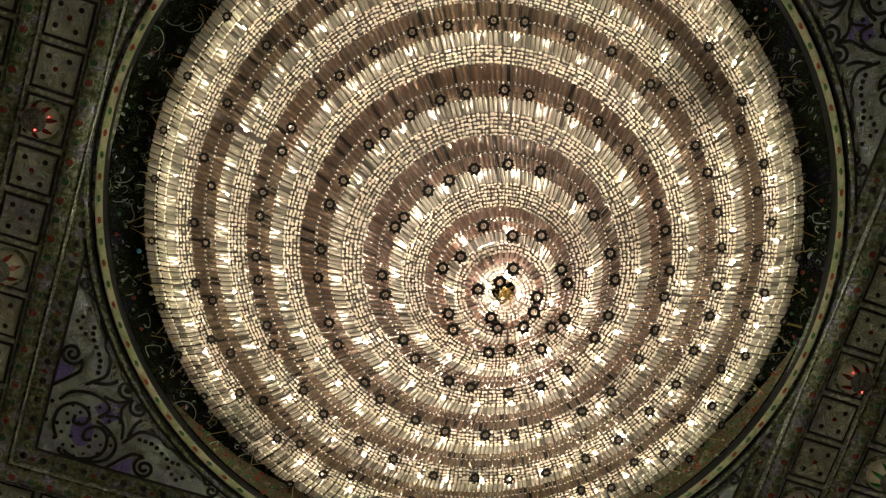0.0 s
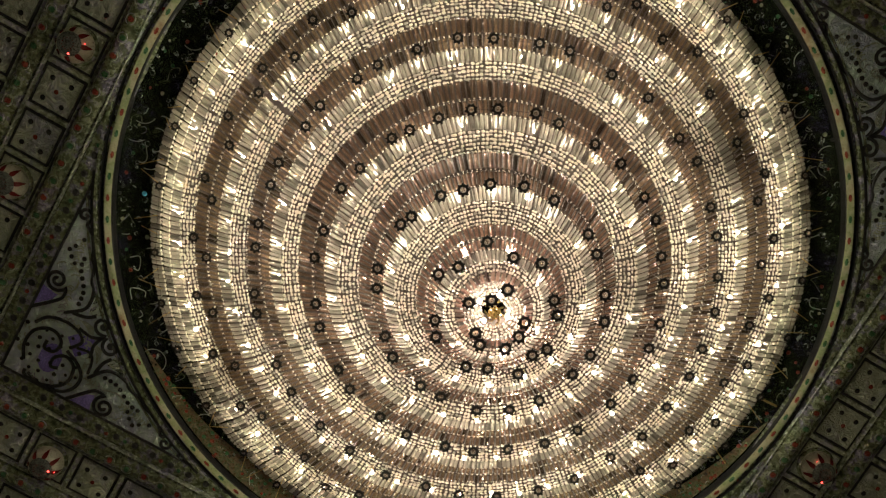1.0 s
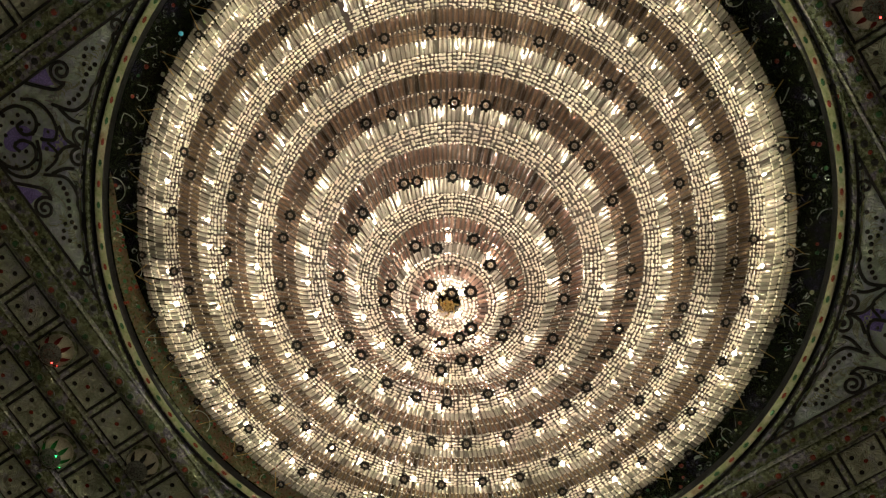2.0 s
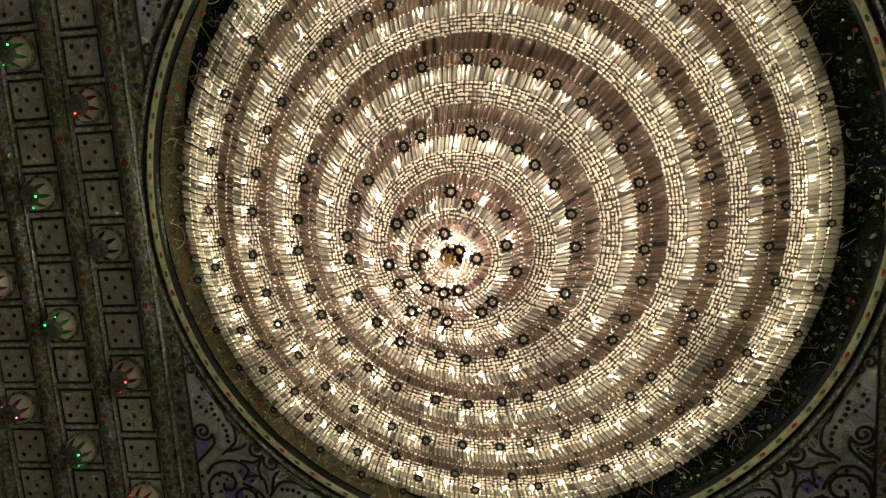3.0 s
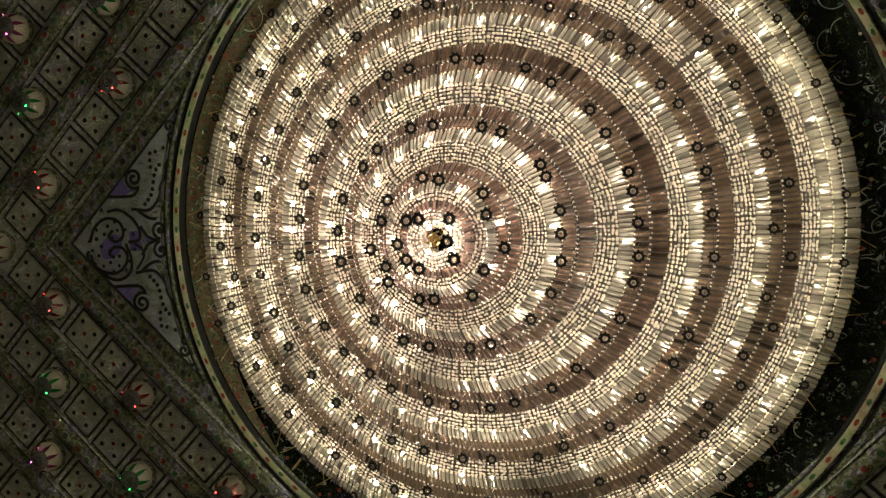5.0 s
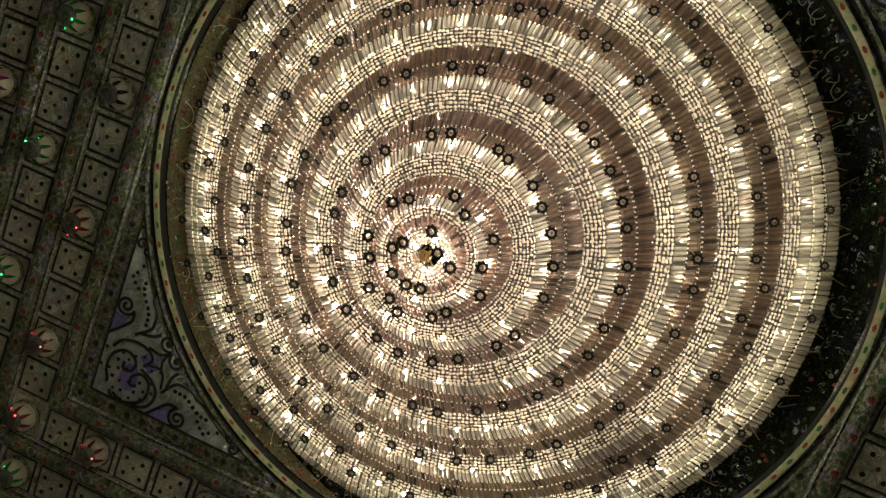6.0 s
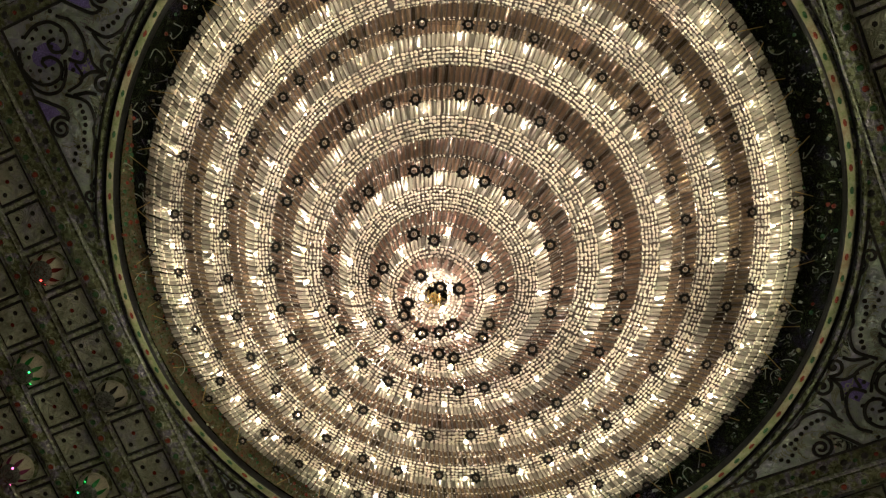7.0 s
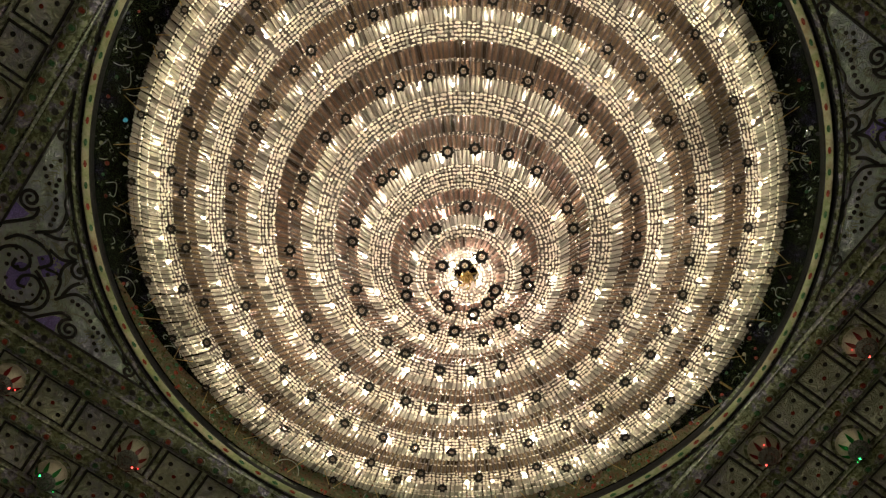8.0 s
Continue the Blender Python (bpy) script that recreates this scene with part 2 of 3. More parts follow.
def tile(bag, m, rng):
    """A pressed metal tile in a dark frame with five studs and a curled motif."""
    w = 0.196 + rng.uniform(-0.003, 0.003)
    bag.add(*box(w + 0.024, w + 0.024, 0.007, 0.002), LINE, m)
    bag.add(*box(w, w, 0.020, 0.008), PLATE, m)
    for x, y, mat in ((0, 0, RED), (0.055, 0.05, LINE), (-0.055, 0.05, LINE), (0.055, -0.05, LINE), (-0.055, -0.05, LINE)):
        bag.add(*button(0.0145 if mat is LINE else 0.013, 0.006), mat, m @ pose(x + rng.uniform(-0.004, 0.004), y + rng.uniform(-0.004, 0.004), -0.0195))
    for q in range(4):
        pts = [(0.018 + 0.045 * s, 0.020 * math.sin(3.0 * s), -0.021) for s in np.linspace(0, 1, 6)]
        bag.add(*tube(pts, 0.0035, 4), PLATE, m @ pose(0, 0, 0, 0, 0, 90 * q + 20))


def beam_profile(bag, side, off, width, drop, length, mat):
    """A rounded moulding along a side."""
    prof = [(-width / 2, 0), (-width / 2, -drop * 0.5), (-width * 0.3, -drop * 0.85), (0, -drop), (width * 0.3, -drop * 0.85), (width / 2, -drop * 0.5), (width / 2, 0)]
    v = [(s * (length + y * 1.0), off + y, z) for y, z in prof for s in (-1, 1)]
    v = [(x, y, CEIL + z) for x, y, z in v]
    f = [(2 * i, 2 * i + 1, 2 * i + 3, 2 * i + 2) for i in range(len(prof) - 1)]
    bag.add(v, f, mat, side)


SIDES = [pose(0, 0, 0, 0, 0, 0), Matrix.Scale(-1, 4, (0, 1, 0)), Matrix(((0, 1, 0, 0), (1, 0, 0, 0), (0, 0, 1, 0), (0, 0, 0, 1))), Matrix(((0, -1, 0, 0), (1, 0, 0, 0), (0, 0, 1, 0), (0, 0, 0, 1)))]
rng = random.Random(5)
lamp_places = []
for side in SIDES:
    beam_profile(ceiling, side, 1.888, 0.09, 0.012, 1.888, MOULD)
    for b, off in enumerate(BEAM):
        beam_profile(ceiling, side, off, 0.085, 0.055, off, MOULD)
        # border fillets; their bright colour also paints the beams' linear highlights
        for dy in (-0.056, 0.056):
            beam_profile(ceiling, side, off + dy, 0.012, 0.03, off + dy, EDGE)
        # painted rosettes along the ridge, red and green in turn, each in a thin ring
        if b < 3:
            k = int(2 * off / 0.100)
            for i in range(k + 1):
                u = -off + 2 * off * i / k
                here = side @ pose(u, off + rng.uniform(-0.004, 0.004), CEIL - 0.052)
                ceiling.add(*button(0.017, 0.006, 9), RED if i % 2 else GREEN, here)
                ceiling.add(*tube([(0.028 * math.cos(t), 0.024 * math.sin(t), 0) for t in np.linspace(0, 2 * math.pi, 12, endpoint=False)], 0.0022, 4, True), EDGE, here)
    # dark flower studs on the inner band
    k = int(2 * 1.888 / 0.105)
    for i in range(k + 1):
        u = -1.888 + 2 * 1.888 * i / k
        ceiling.add(*button(0.020, 0.008, 7), LINE, side @ pose(u, 1.888 + rng.uniform(-0.004, 0.004), CEIL - 0.0115))
        ceiling.add(*button(0.013, 0.006, 6), (RED, GREEN, MOULD)[i % 3], side @ pose(u + 0.052, 1.888 + rng.uniform(-0.012, 0.012), CEIL - 0.0115))
    for r, off in enumerate(ROW):
        for n in range(-30, 31):
            u = FIRST[r] + PITCH * n
            if abs(u) > off - 0.16:
                continue
            here = side @ pose(u, off, CEIL)
            if n % 3 == 0:
                lamp_places.append((here.translation.x, here.translation.y, r))
                ceiling.add(*box(0.222, 0.222, 0.007, 0.002), LINE, here)
                ceiling.add(*box(0.2, 0.2, 0.016, 0.006), PLATE, here)
            else:
                tile(ceiling, here, rng)
            # thin bars between the tiles
            ceiling.add(*box(0.026, 0.236, 0.014, 0.005), EDGE, side @ pose(u + PITCH / 2, off, CEIL))
            for dy in (-0.124, 0.124):
                ceiling.add(*box(0.25, 0.016, 0.012, 0.004), EDGE, side @ pose(u, off + dy, CEIL))
for sx in (-1, 1):
    for sy in (-1, 1):
        for r, off in enumerate(ROW[:4]):
            ceiling.add(*box(0.23, 0.23, 0.012, 0.004), PLATE, pose(sx * off, sy * off, CEIL))
            lamp_places.append((sx * off, sy * off, r))
ceiling_ob = tagged(new("ceiling", ceiling.mesh("ceiling")), "dark mirrored ceiling with rows of embossed square tiles", "ceiling", kind="structure")

# the round rim with painted cream band
rim = Bag()
v, f = lathe([(1.858, CEIL + 0.03), (1.858, CEIL - 0.026), (1.862, CEIL - 0.035)], 160)
rim.add(v, f, LINE)
v, f = lathe([(1.8625, CEIL - 0.0355), (1.864, CEIL - 0.036), (1.898, CEIL - 0.036), (1.903, CEIL - 0.03), (1.905, CEIL)], 160)
rim.add(v, f, CREAM)
v, f = lathe([(1.922, CEIL), (1.924, CEIL - 0.018), (1.934, CEIL - 0.018), (1.936, CEIL)], 160)
rim.add(v, f, LINE)
v, f = lathe([(1.938, CEIL), (1.942, CEIL - 0.026), (1.956, CEIL - 0.026), (1.960, CEIL)], 160)
rim.add(v, f, MOULD)
for i in range(108):
    a = 2 * math.pi * i / 108
    rim.add(*button(0.019, 0.005, 6), RED if i % 2 else GREEN, pose(1.881 * math.cos(a), 1.881 * math.sin(a), CEIL - 0.0355) @ pose(0, 0, 0, 0, 0, math.degrees(a)) @ Matrix.Diagonal((0.55, 1.1, 1, 1)))
tagged(new("trim_rim", rim.mesh("trim_rim")), "cream painted round rim with red and green spots", "trim", kind="structure")

# ---- spandrels: embossed silver with black scrollwork, in the four corners ----
def spiral(cx, cy, r, turns, start, way=1, n=26):
    """A scroll that winds inwards from its outer end."""
    out = []
    for i in range(n):
        s = i / (n - 1)
        a = radians(start) + way * 2 * math.pi * turns * s
        q = r * (1 - 0.86 * s)
        out.append((cx + q * math.cos(a), cy + q * math.sin(a), 0.0))
    return out


def eased(points, n=8):
    """A soft line through a few points."""
    p = np.array(points, float)
    p = np.vstack([2 * p[0] - p[1], p, 2 * p[-1] - p[-2]])
    out = []
    for i in range(1, len(p) - 2):
        for s in np.linspace(0, 1, n, endpoint=False):
            a, b, c, d = p[i - 1:i + 3]
            q = 0.5 * (2 * b + (c - a) * s + (2 * a - 5 * b + 4 * c - d) * s * s + (3 * b - a - 3 * c + d) * s ** 3)
            out.append((q[0], q[1], 0.0))
    out.append((p[-2][0], p[-2][1], 0.0))
    return out


def tuple_button(x, y, r):
    v, f = button(r, 0.007, 8)
    return [(a + x, b + y, c) for a, b, c in v], f


def spandrel(m, seed):
    bag, r = Bag(), random.Random(seed)
    # the plate
    v, f = [], []
    steps, depth = 40, 6
    lo = math.acos(1.842 / 1.966) + 0.005
    for i in range(steps + 1):
        a = lo + (math.pi / 2 - 2 * lo) * i / steps
        far = 1.842 / max(math.cos(a), math.sin(a))
        for j in range(depth + 1):
            q = 1.962 + (far - 1.962) * j / depth
            v.append((q * math.cos(a), q * math.sin(a), -0.004))
    for i in range(steps):
        for j in range(depth):
            k = i * (depth + 1) + j
            f.append((k, k + 1, k + depth + 2, k + depth + 1))
    bag.add(v, f, SILVER, m)
    for flip in (False, True):
        def put(shape, mat, z=-0.006):
            vv, ff = shape
            vv = np.array(vv, float)
            vv[:, 2] = vv[:, 2] * 0.8 + z
            if flip:
                vv = vv[:, [1, 0, 2]]
            bag.add(vv, ff, mat, m)

        def line(pts, w, mat=LINE, taper=False):
            put(tube(pts, w, 6, taper=taper), mat)

        # border lines
        line([(x, 1.836, 0) for x in np.linspace(0.70, 1.836, 20)], 0.008)
        line([(1.972 * math.cos(a), 1.972 * math.sin(a), 0) for a in np.linspace(math.pi / 4, math.pi / 2 - lo + 0.02, 30)], 0.009)
        line([(1.995 * math.cos(a), 1.995 * math.sin(a), 0) for a in np.linspace(math.pi / 4, math.pi / 2 - lo - 0.05, 30)], 0.007, MOULD)
        # scroll beside the border, with its tail
        line(list(reversed(spiral(1.268, 1.776, 0.062, 1.7, -75, 1))) + eased([(1.30, 1.712), (1.345, 1.715), (1.40, 1.765), (1.465, 1.836)]), 0.0095)
        # curl in the tip, then the bumpy stem along the rim
        line(list(reversed(spiral(0.892, 1.795, 0.042, 1.4, -40, -1, 18))) + eased([(0.935, 1.765), (0.985, 1.700), (1.08, 1.665), (1.11, 1.64), (1.19, 1.615), (1.22, 1.590), (1.285, 1.575), (1.345, 1.590), (1.41, 1.670)]), 0.0095)
        for q in range(8):
            w = q / 7
            put(tuple_button(1.10 + 0.23 * w, 1.702 - 0.085 * w + 0.012 * math.sin(7 * w), 0.013), LINE)
        # leaf that folds back round an eye
        line(list(reversed(spiral(1.375, 1.460, 0.052, 1.3, -40, 1, 20))) + eased([(1.435, 1.432), (1.458, 1.490), (1.448, 1.565)]), 0.0095)
        line(eased([(1.390, 1.630), (1.375, 1.560), (1.345, 1.515)]), 0.0095)
        put(tuple_button(1.378, 1.458, 0.018), LINE)
        for q in range(6):
            w = 0.02 + 0.012 * q
            line(eased([(1.400 + w * 0.3, 1.60 - w), (1.385 + w * 0.8, 1.555 - w * 0.6), (1.40 + w * 0.6, 1.50 - w * 0.2)], 5), 0.003, PLATE)
        if not flip:
            # medallion: two scrolls that turn into each other inside an arc
            line(eased([(1.745, 1.750), (1.665, 1.782), (1.580, 1.770), (1.530, 1.710), (1.532, 1.650), (1.572, 1.612), (1.628, 1.628), (1.634, 1.680), (1.590, 1.684)]), 0.0095)
            line(eased([(1.800, 1.700), (1.826, 1.620), (1.790, 1.530), (1.730, 1.492), (1.652, 1.502), (1.622, 1.560), (1.658, 1.612), (1.708, 1.610), (1.702, 1.570)]), 0.0095)
            line(eased([(1.590, 1.570), (1.622, 1.500), (1.680, 1.445), (1.755, 1.450), (1.810, 1.505), (1.832, 1.610), (1.818, 1.710), (1.790, 1.720)]), 0.0095)
            line(eased([(1.530, 1.780), (1.472, 1.730), (1.450, 1.640), (1.468, 1.555), (1.512, 1.522), (1.568, 1.560)]), 0.0095)
            line(eased([(1.550, 1.530), (1.540, 1.465), (1.572, 1.432), (1.650, 1.420)]), 0.008)
            for q in range(26):
                a = 2.4 * q
                d = 0.030 + 0.030 * math.sqrt(q)
                put(tuple_button(1.668 + d * math.cos(a) * 0.9, 1.620 + d * math.sin(a) * 0.9, r.uniform(0.009, 0.013)), LINE)
            # violet reflection coloured onto the plate by the medallion
            put(([(1.465, 1.465, 0), (1.465, 1.545, 0), (1.520, 1.600, 0), (1.560, 1.560, 0), (1.600, 1.520, 0), (1.545, 1.465, 0)], [(5, 4, 3, 2, 1, 0)]), PURPLE, -0.0055)
            if seed < 22:
                put(([(1.67 + 0.085 * math.cos(t), 1.63 + 0.06 * math.sin(t), 0) for t in np.linspace(2 * math.pi, 0, 14, endpoint=False)], [tuple(range(14))]), PURPLE, -0.0050)
        for x, y in ((1.12, 1.765), (1.09, 1.79), (1.145, 1.735), (1.06, 1.77), (0.80, 1.822), (1.55, 1.815), (1.66, 1.822), (1.01, 1.745)):
            put(tuple_button(x, y, 0.0125), LINE)
        # plain mirror pieces with pale veins, and one under the scroll coloured with violet light
        put(([(1.235, 1.575, 0), (1.245, 1.535, 0), (1.300, 1.470, 0), (1.335, 1.500, 0), (1.355, 1.555, 0), (1.290, 1.562, 0)], [(5, 4, 3, 2, 1, 0)]), MIRROR, -0.0055)
        line(eased([(1.25, 1.545), (1.285, 1.535), (1.305, 1.50)], 5), 0.004, EDGE)
        line(eased([(1.285, 1.535), (1.32, 1.55), (1.345, 1.545)], 5), 0.004, EDGE)
        put(([(1.325, 1.832, 0), (1.335, 1.790, 0), (1.325, 1.735, 0), (1.375, 1.755, 0), (1.445, 1.832, 0)], [(4, 3, 2, 1, 0)]), PURPLE if seed % 4 in (0, 1) else MIRROR, -0.0055)
        # leaf veins pressed into the plate
        for q in range(40):
            s = q / 39
            x, y = 1.02 + 0.40 * s, 1.735 - 0.075 * s + r.uniform(-0.012, 0.012)
            if (x - 1.245) ** 2 + (y - 1.752) ** 2 < 0.0045:
                continue
            t = radians(r.uniform(70, 130))
            line(eased([(x, y), (x + 0.018 * math.cos(t), y + 0.018 * math.sin(t)), (x + 0.016 * math.cos(t) + 0.014, y + 0.034 * math.sin(t))], 4), 0.0032, PLATE)
        for q in range(34):
            a = radians(r.uniform(60, 230))
            d = r.uniform(0.155, 0.19)
            x, y = 1.625 + d * math.cos(a), 1.625 + d * math.sin(a)
            if x * x + y * y < 1.99 ** 2 or y > 1.82:
                continue
            line(eased([(x, y), (x + 0.02 * math.cos(a + 0.6), y + 0.02 * math.sin(a + 0.6)), (x + 0.02 * math.cos(a + 1.6), y + 0.028 * math.sin(a + 1.2))], 4), 0.0035, PLATE)
        for q in range(30):
            a = radians(r.uniform(0, 360))
            x, y = 1.245 + 0.085 * math.cos(a), 1.752 + 0.075 * math.sin(a)
            if y > 1.82 or x * x + y * y < 1.99 ** 2:
                continue
            line(eased([(x, y), (x + 0.016 * math.cos(a + 1.2), y + 0.016 * math.sin(a + 1.2)), (x + 0.03 * math.cos(a + 1.7), y + 0.03 * math.sin(a + 1.7))], 4), 0.003, PLATE)
    return bag.mesh("trim_spandrel")


for i in range(4):
    ob = new("trim_spandrel", spandrel(pose(0, 0, 0, 0, 0, 0), 20 + i))
    ob.matrix_basis = pose(0, 0, CEIL, 0, 0, 90 * i)
    tagged(ob, "embossed silver corner panel with black scrollwork", "ornament", kind="structure")

# ---- mirror work inside the round recess ----
recess = Bag()
rng = random.Random(8)
for i in range(900):
    a, q = rng.uniform(0, 2 * math.pi), rng.uniform(1.60, 1.845)
    z = CEIL + 0.008 + (RIM - q) / 0.185 * 0.067 - 0.006
    m = pose(q * math.cos(a), q * math.sin(a), z, 0, 0, rng.uniform(0, 360))
    pick = rng.random()
    if pick < 0.45:
        s = rng.uniform(0.008, 0.014)
        recess.add(*tube([(s * math.cos(t), s * math.sin(t), 0) for t in np.linspace(0, 2 * math.pi, 10, endpoint=False)], 0.003, 4, True), MIRROR, m)
    elif pick < 0.6:
        recess.add(*button(rng.uniform(0.007, 0.013), 0.006, 8), (MIRROR, MIRROR, GREEN, RED, CREAM)[rng.randrange(5)], m)
    elif pick < 0.8:
        s = rng.uniform(0.02, 0.06)
        recess.add(*tube(eased([(0, 0), (s, s * rng.uniform(-0.6, 0.6)), (s * 1.4, s * rng.uniform(0.2, 1)), (s * 0.8, s * rng.uniform(0.6, 1.4))], 5), 0.0022, 4), (MOULD, PLATE)[rng.randrange(2)], m)
    elif pick < 0.9:
        s = rng.uniform(0.04, 0.08)
        recess.add(*tube([(s * math.cos(t), s * math.sin(t), 0) for t in np.linspace(0, 3.6, 14)], 0.0022, 4), PLATE, m)
    else:
        s = rng.uniform(0.010, 0.022)
        recess.add([(-s, -s * 0.4, 0), (s, -s * 0.6, 0), (s * 0.7, s * 0.5, -0.004), (-s * 0.8, s * 0.6, -0.002)], [(3, 2, 1, 0)], MIRROR, m)
for i in range(90):
    a = 2 * math.pi * (i + rng.uniform(-0.5, 0.5)) / 90
    q = rng.uniform(1.80, 1.85)
    recess.add(*button(rng.uniform(0.007, 0.013), 0.006, 7), (RED, GREEN, CREAM, LINE)[i % 4], pose(q * math.cos(a), q * math.sin(a), CEIL + 0.008 + (RIM - q) / 0.185 * 0.067 - 0.004))
def recess_at(a, q, drop):
    return (q * math.cos(a), q * math.sin(a), CEIL + 0.008 + (RIM - q) / 0.185 * 0.067 - drop)


band_v, band_f, steps = [], [], 90
for i in range(steps + 1):
    w = i / steps
    a = radians(2 + 130 * w)
    inner = 1.846 - 0.145 * math.sin(math.pi * w) ** 0.7 + 0.010 * math.sin(23 * w) * math.sin(math.pi * w)
    band_v += [recess_at(a, 1.846, 0.010), recess_at(a, (1.846 + inner) / 2, 0.010), recess_at(a, inner, 0.008)]
    if i:
        k = 3 * i
        band_f += [(k - 3, k - 2, k + 1, k), (k - 2, k - 1, k + 2, k + 1)]
recess.add(band_v, band_f, PAINTED)
for j in range(96):
    w = rng.uniform(0.04, 0.96)
    q = 1.838 - rng.uniform(0.0, 0.125) * math.sin(math.pi * w) ** 0.7
    recess.add(*button(rng.uniform(0.008, 0.014), 0.005, 8), (RED, GREEN)[j % 2], pose(*recess_at(radians(2 + 130 * w), q, 0.009)))
tagged(new("trim_recess", recess.mesh("trim_recess")), "curled mirror work in the dark round recess", "ornament", kind="structure")

# ---- the chandelier ----
chandelier = tagged(new("chandelier"), "huge tiered round crystal chandelier with lit warm bulbs", "chandelier")
chandelier.location = (0, 0, CEIL + 0.28)
HANG = Matrix.Translation((0, 0, -(CEIL + 0.28)))     # parts are laid out in the room's own measures


def hung(name, me, label="", m=None):
    return part(name, me, chandelier, label, HANG @ (m if m is not None else Matrix()))


ROD_V = np.array([(-.5, 0, .38), (-.5, .5, 0), (-.5, 0, -.38), (-.5, -.5, 0), (.5, 0, .38), (.5, .5, 0), (.5, 0, -.38), (.5, -.5, 0)])
ROD_F = [(0, 1, 5, 4), (1, 2, 6, 5), (2, 3, 7, 6), (3, 0, 4, 7), (3, 2, 1, 0), (4, 5, 6, 7)]
_h = [(0.5 * math.cos(math.pi * i / 3 + 0.5), 0.5 * math.sin(math.pi * i / 3 + 0.5)) for i in range(6)]
BEAD_V = np.array([(x, y, 0.0) for x, y in _h] + [(0.45 * x, 0.45 * y, 0.34) for x, y in _h] + [(0.45 * x, 0.45 * y, -0.34) for x, y in _h])
BEAD_F = [(i, (i + 1) % 6, (i + 1) % 6 + 6, i + 6) for i in range(6)] + [((i + 1) % 6, i, i + 12, (i + 1) % 6 + 12) for i in range(6)] + [(6, 7, 8, 9, 10, 11), (17, 16, 15, 14, 13, 12)]


def belly(k):
    """The curve of tier k from its outer edge inwards and down, as (r, z)."""
    r1, z1 = (LIP[k - 1] - 0.012, BROW[k - 1] + 0.006) if k else (0.030, BROW[0] - 0.035)
    r0, z0 = LIP[k], BROW[k]
    shape = [(0.0, 0.0), (0.10, 0.14), (0.25, 0.34), (0.40, 0.60), (0.54, 0.83), (0.67, 0.98), (0.80, 1.05), (0.92, 1.04), (1.0, 1.0)]
    return np.array([(r0 + (r1 - r0) * u, z0 + (z1 - z0) * w) for u, w in shape])


def belly_z(k, r):
    p = belly(k)[::-1]
    return float(np.interp(r, p[:, 0], p[:, 1]))


def strand_plan(k):
    """The pieces of one strand of tier k, from the edge inwards: kind, r, z, lean, length."""
    p = belly(k)
    d = np.r_[0, np.cumsum(np.linalg.norm(np.diff(p, axis=0), axis=1))]
    at = lambda s: np.array([np.interp(s, d, p[:, 0]), np.interp(s, d, p[:, 1])])
    total = d[-1]
    wall = "lit_rod" if k == 6 else "shade_rod"
    # two wall rods tinted for shade with a looped joint between, bright-tinted rods of the rim, then the bead net
    runs = [(wall, 0.25), ("loop", 0), ("loop", 0), (wall, 0.21), ("loop", 0), ("lit_rod", 0.19)] if k else [("shade_rod", 0.3), ("loop", 0)]
    plan, s = [], 0.0
    for kind, share in runs + [("bead", 0)] * 60:
        length = total * share if share else 0.0085 if kind == "loop" else (0.0140 if k > 2 else 0.0122)
        if s + length > total:
            break
        a, b = at(s), at(s + length)
        mid, t = (a + b) / 2, b - a
        plan.append((kind, mid[0], mid[1], math.atan2(t[1], t[0]), length))
        s += length + 0.0015
    return plan


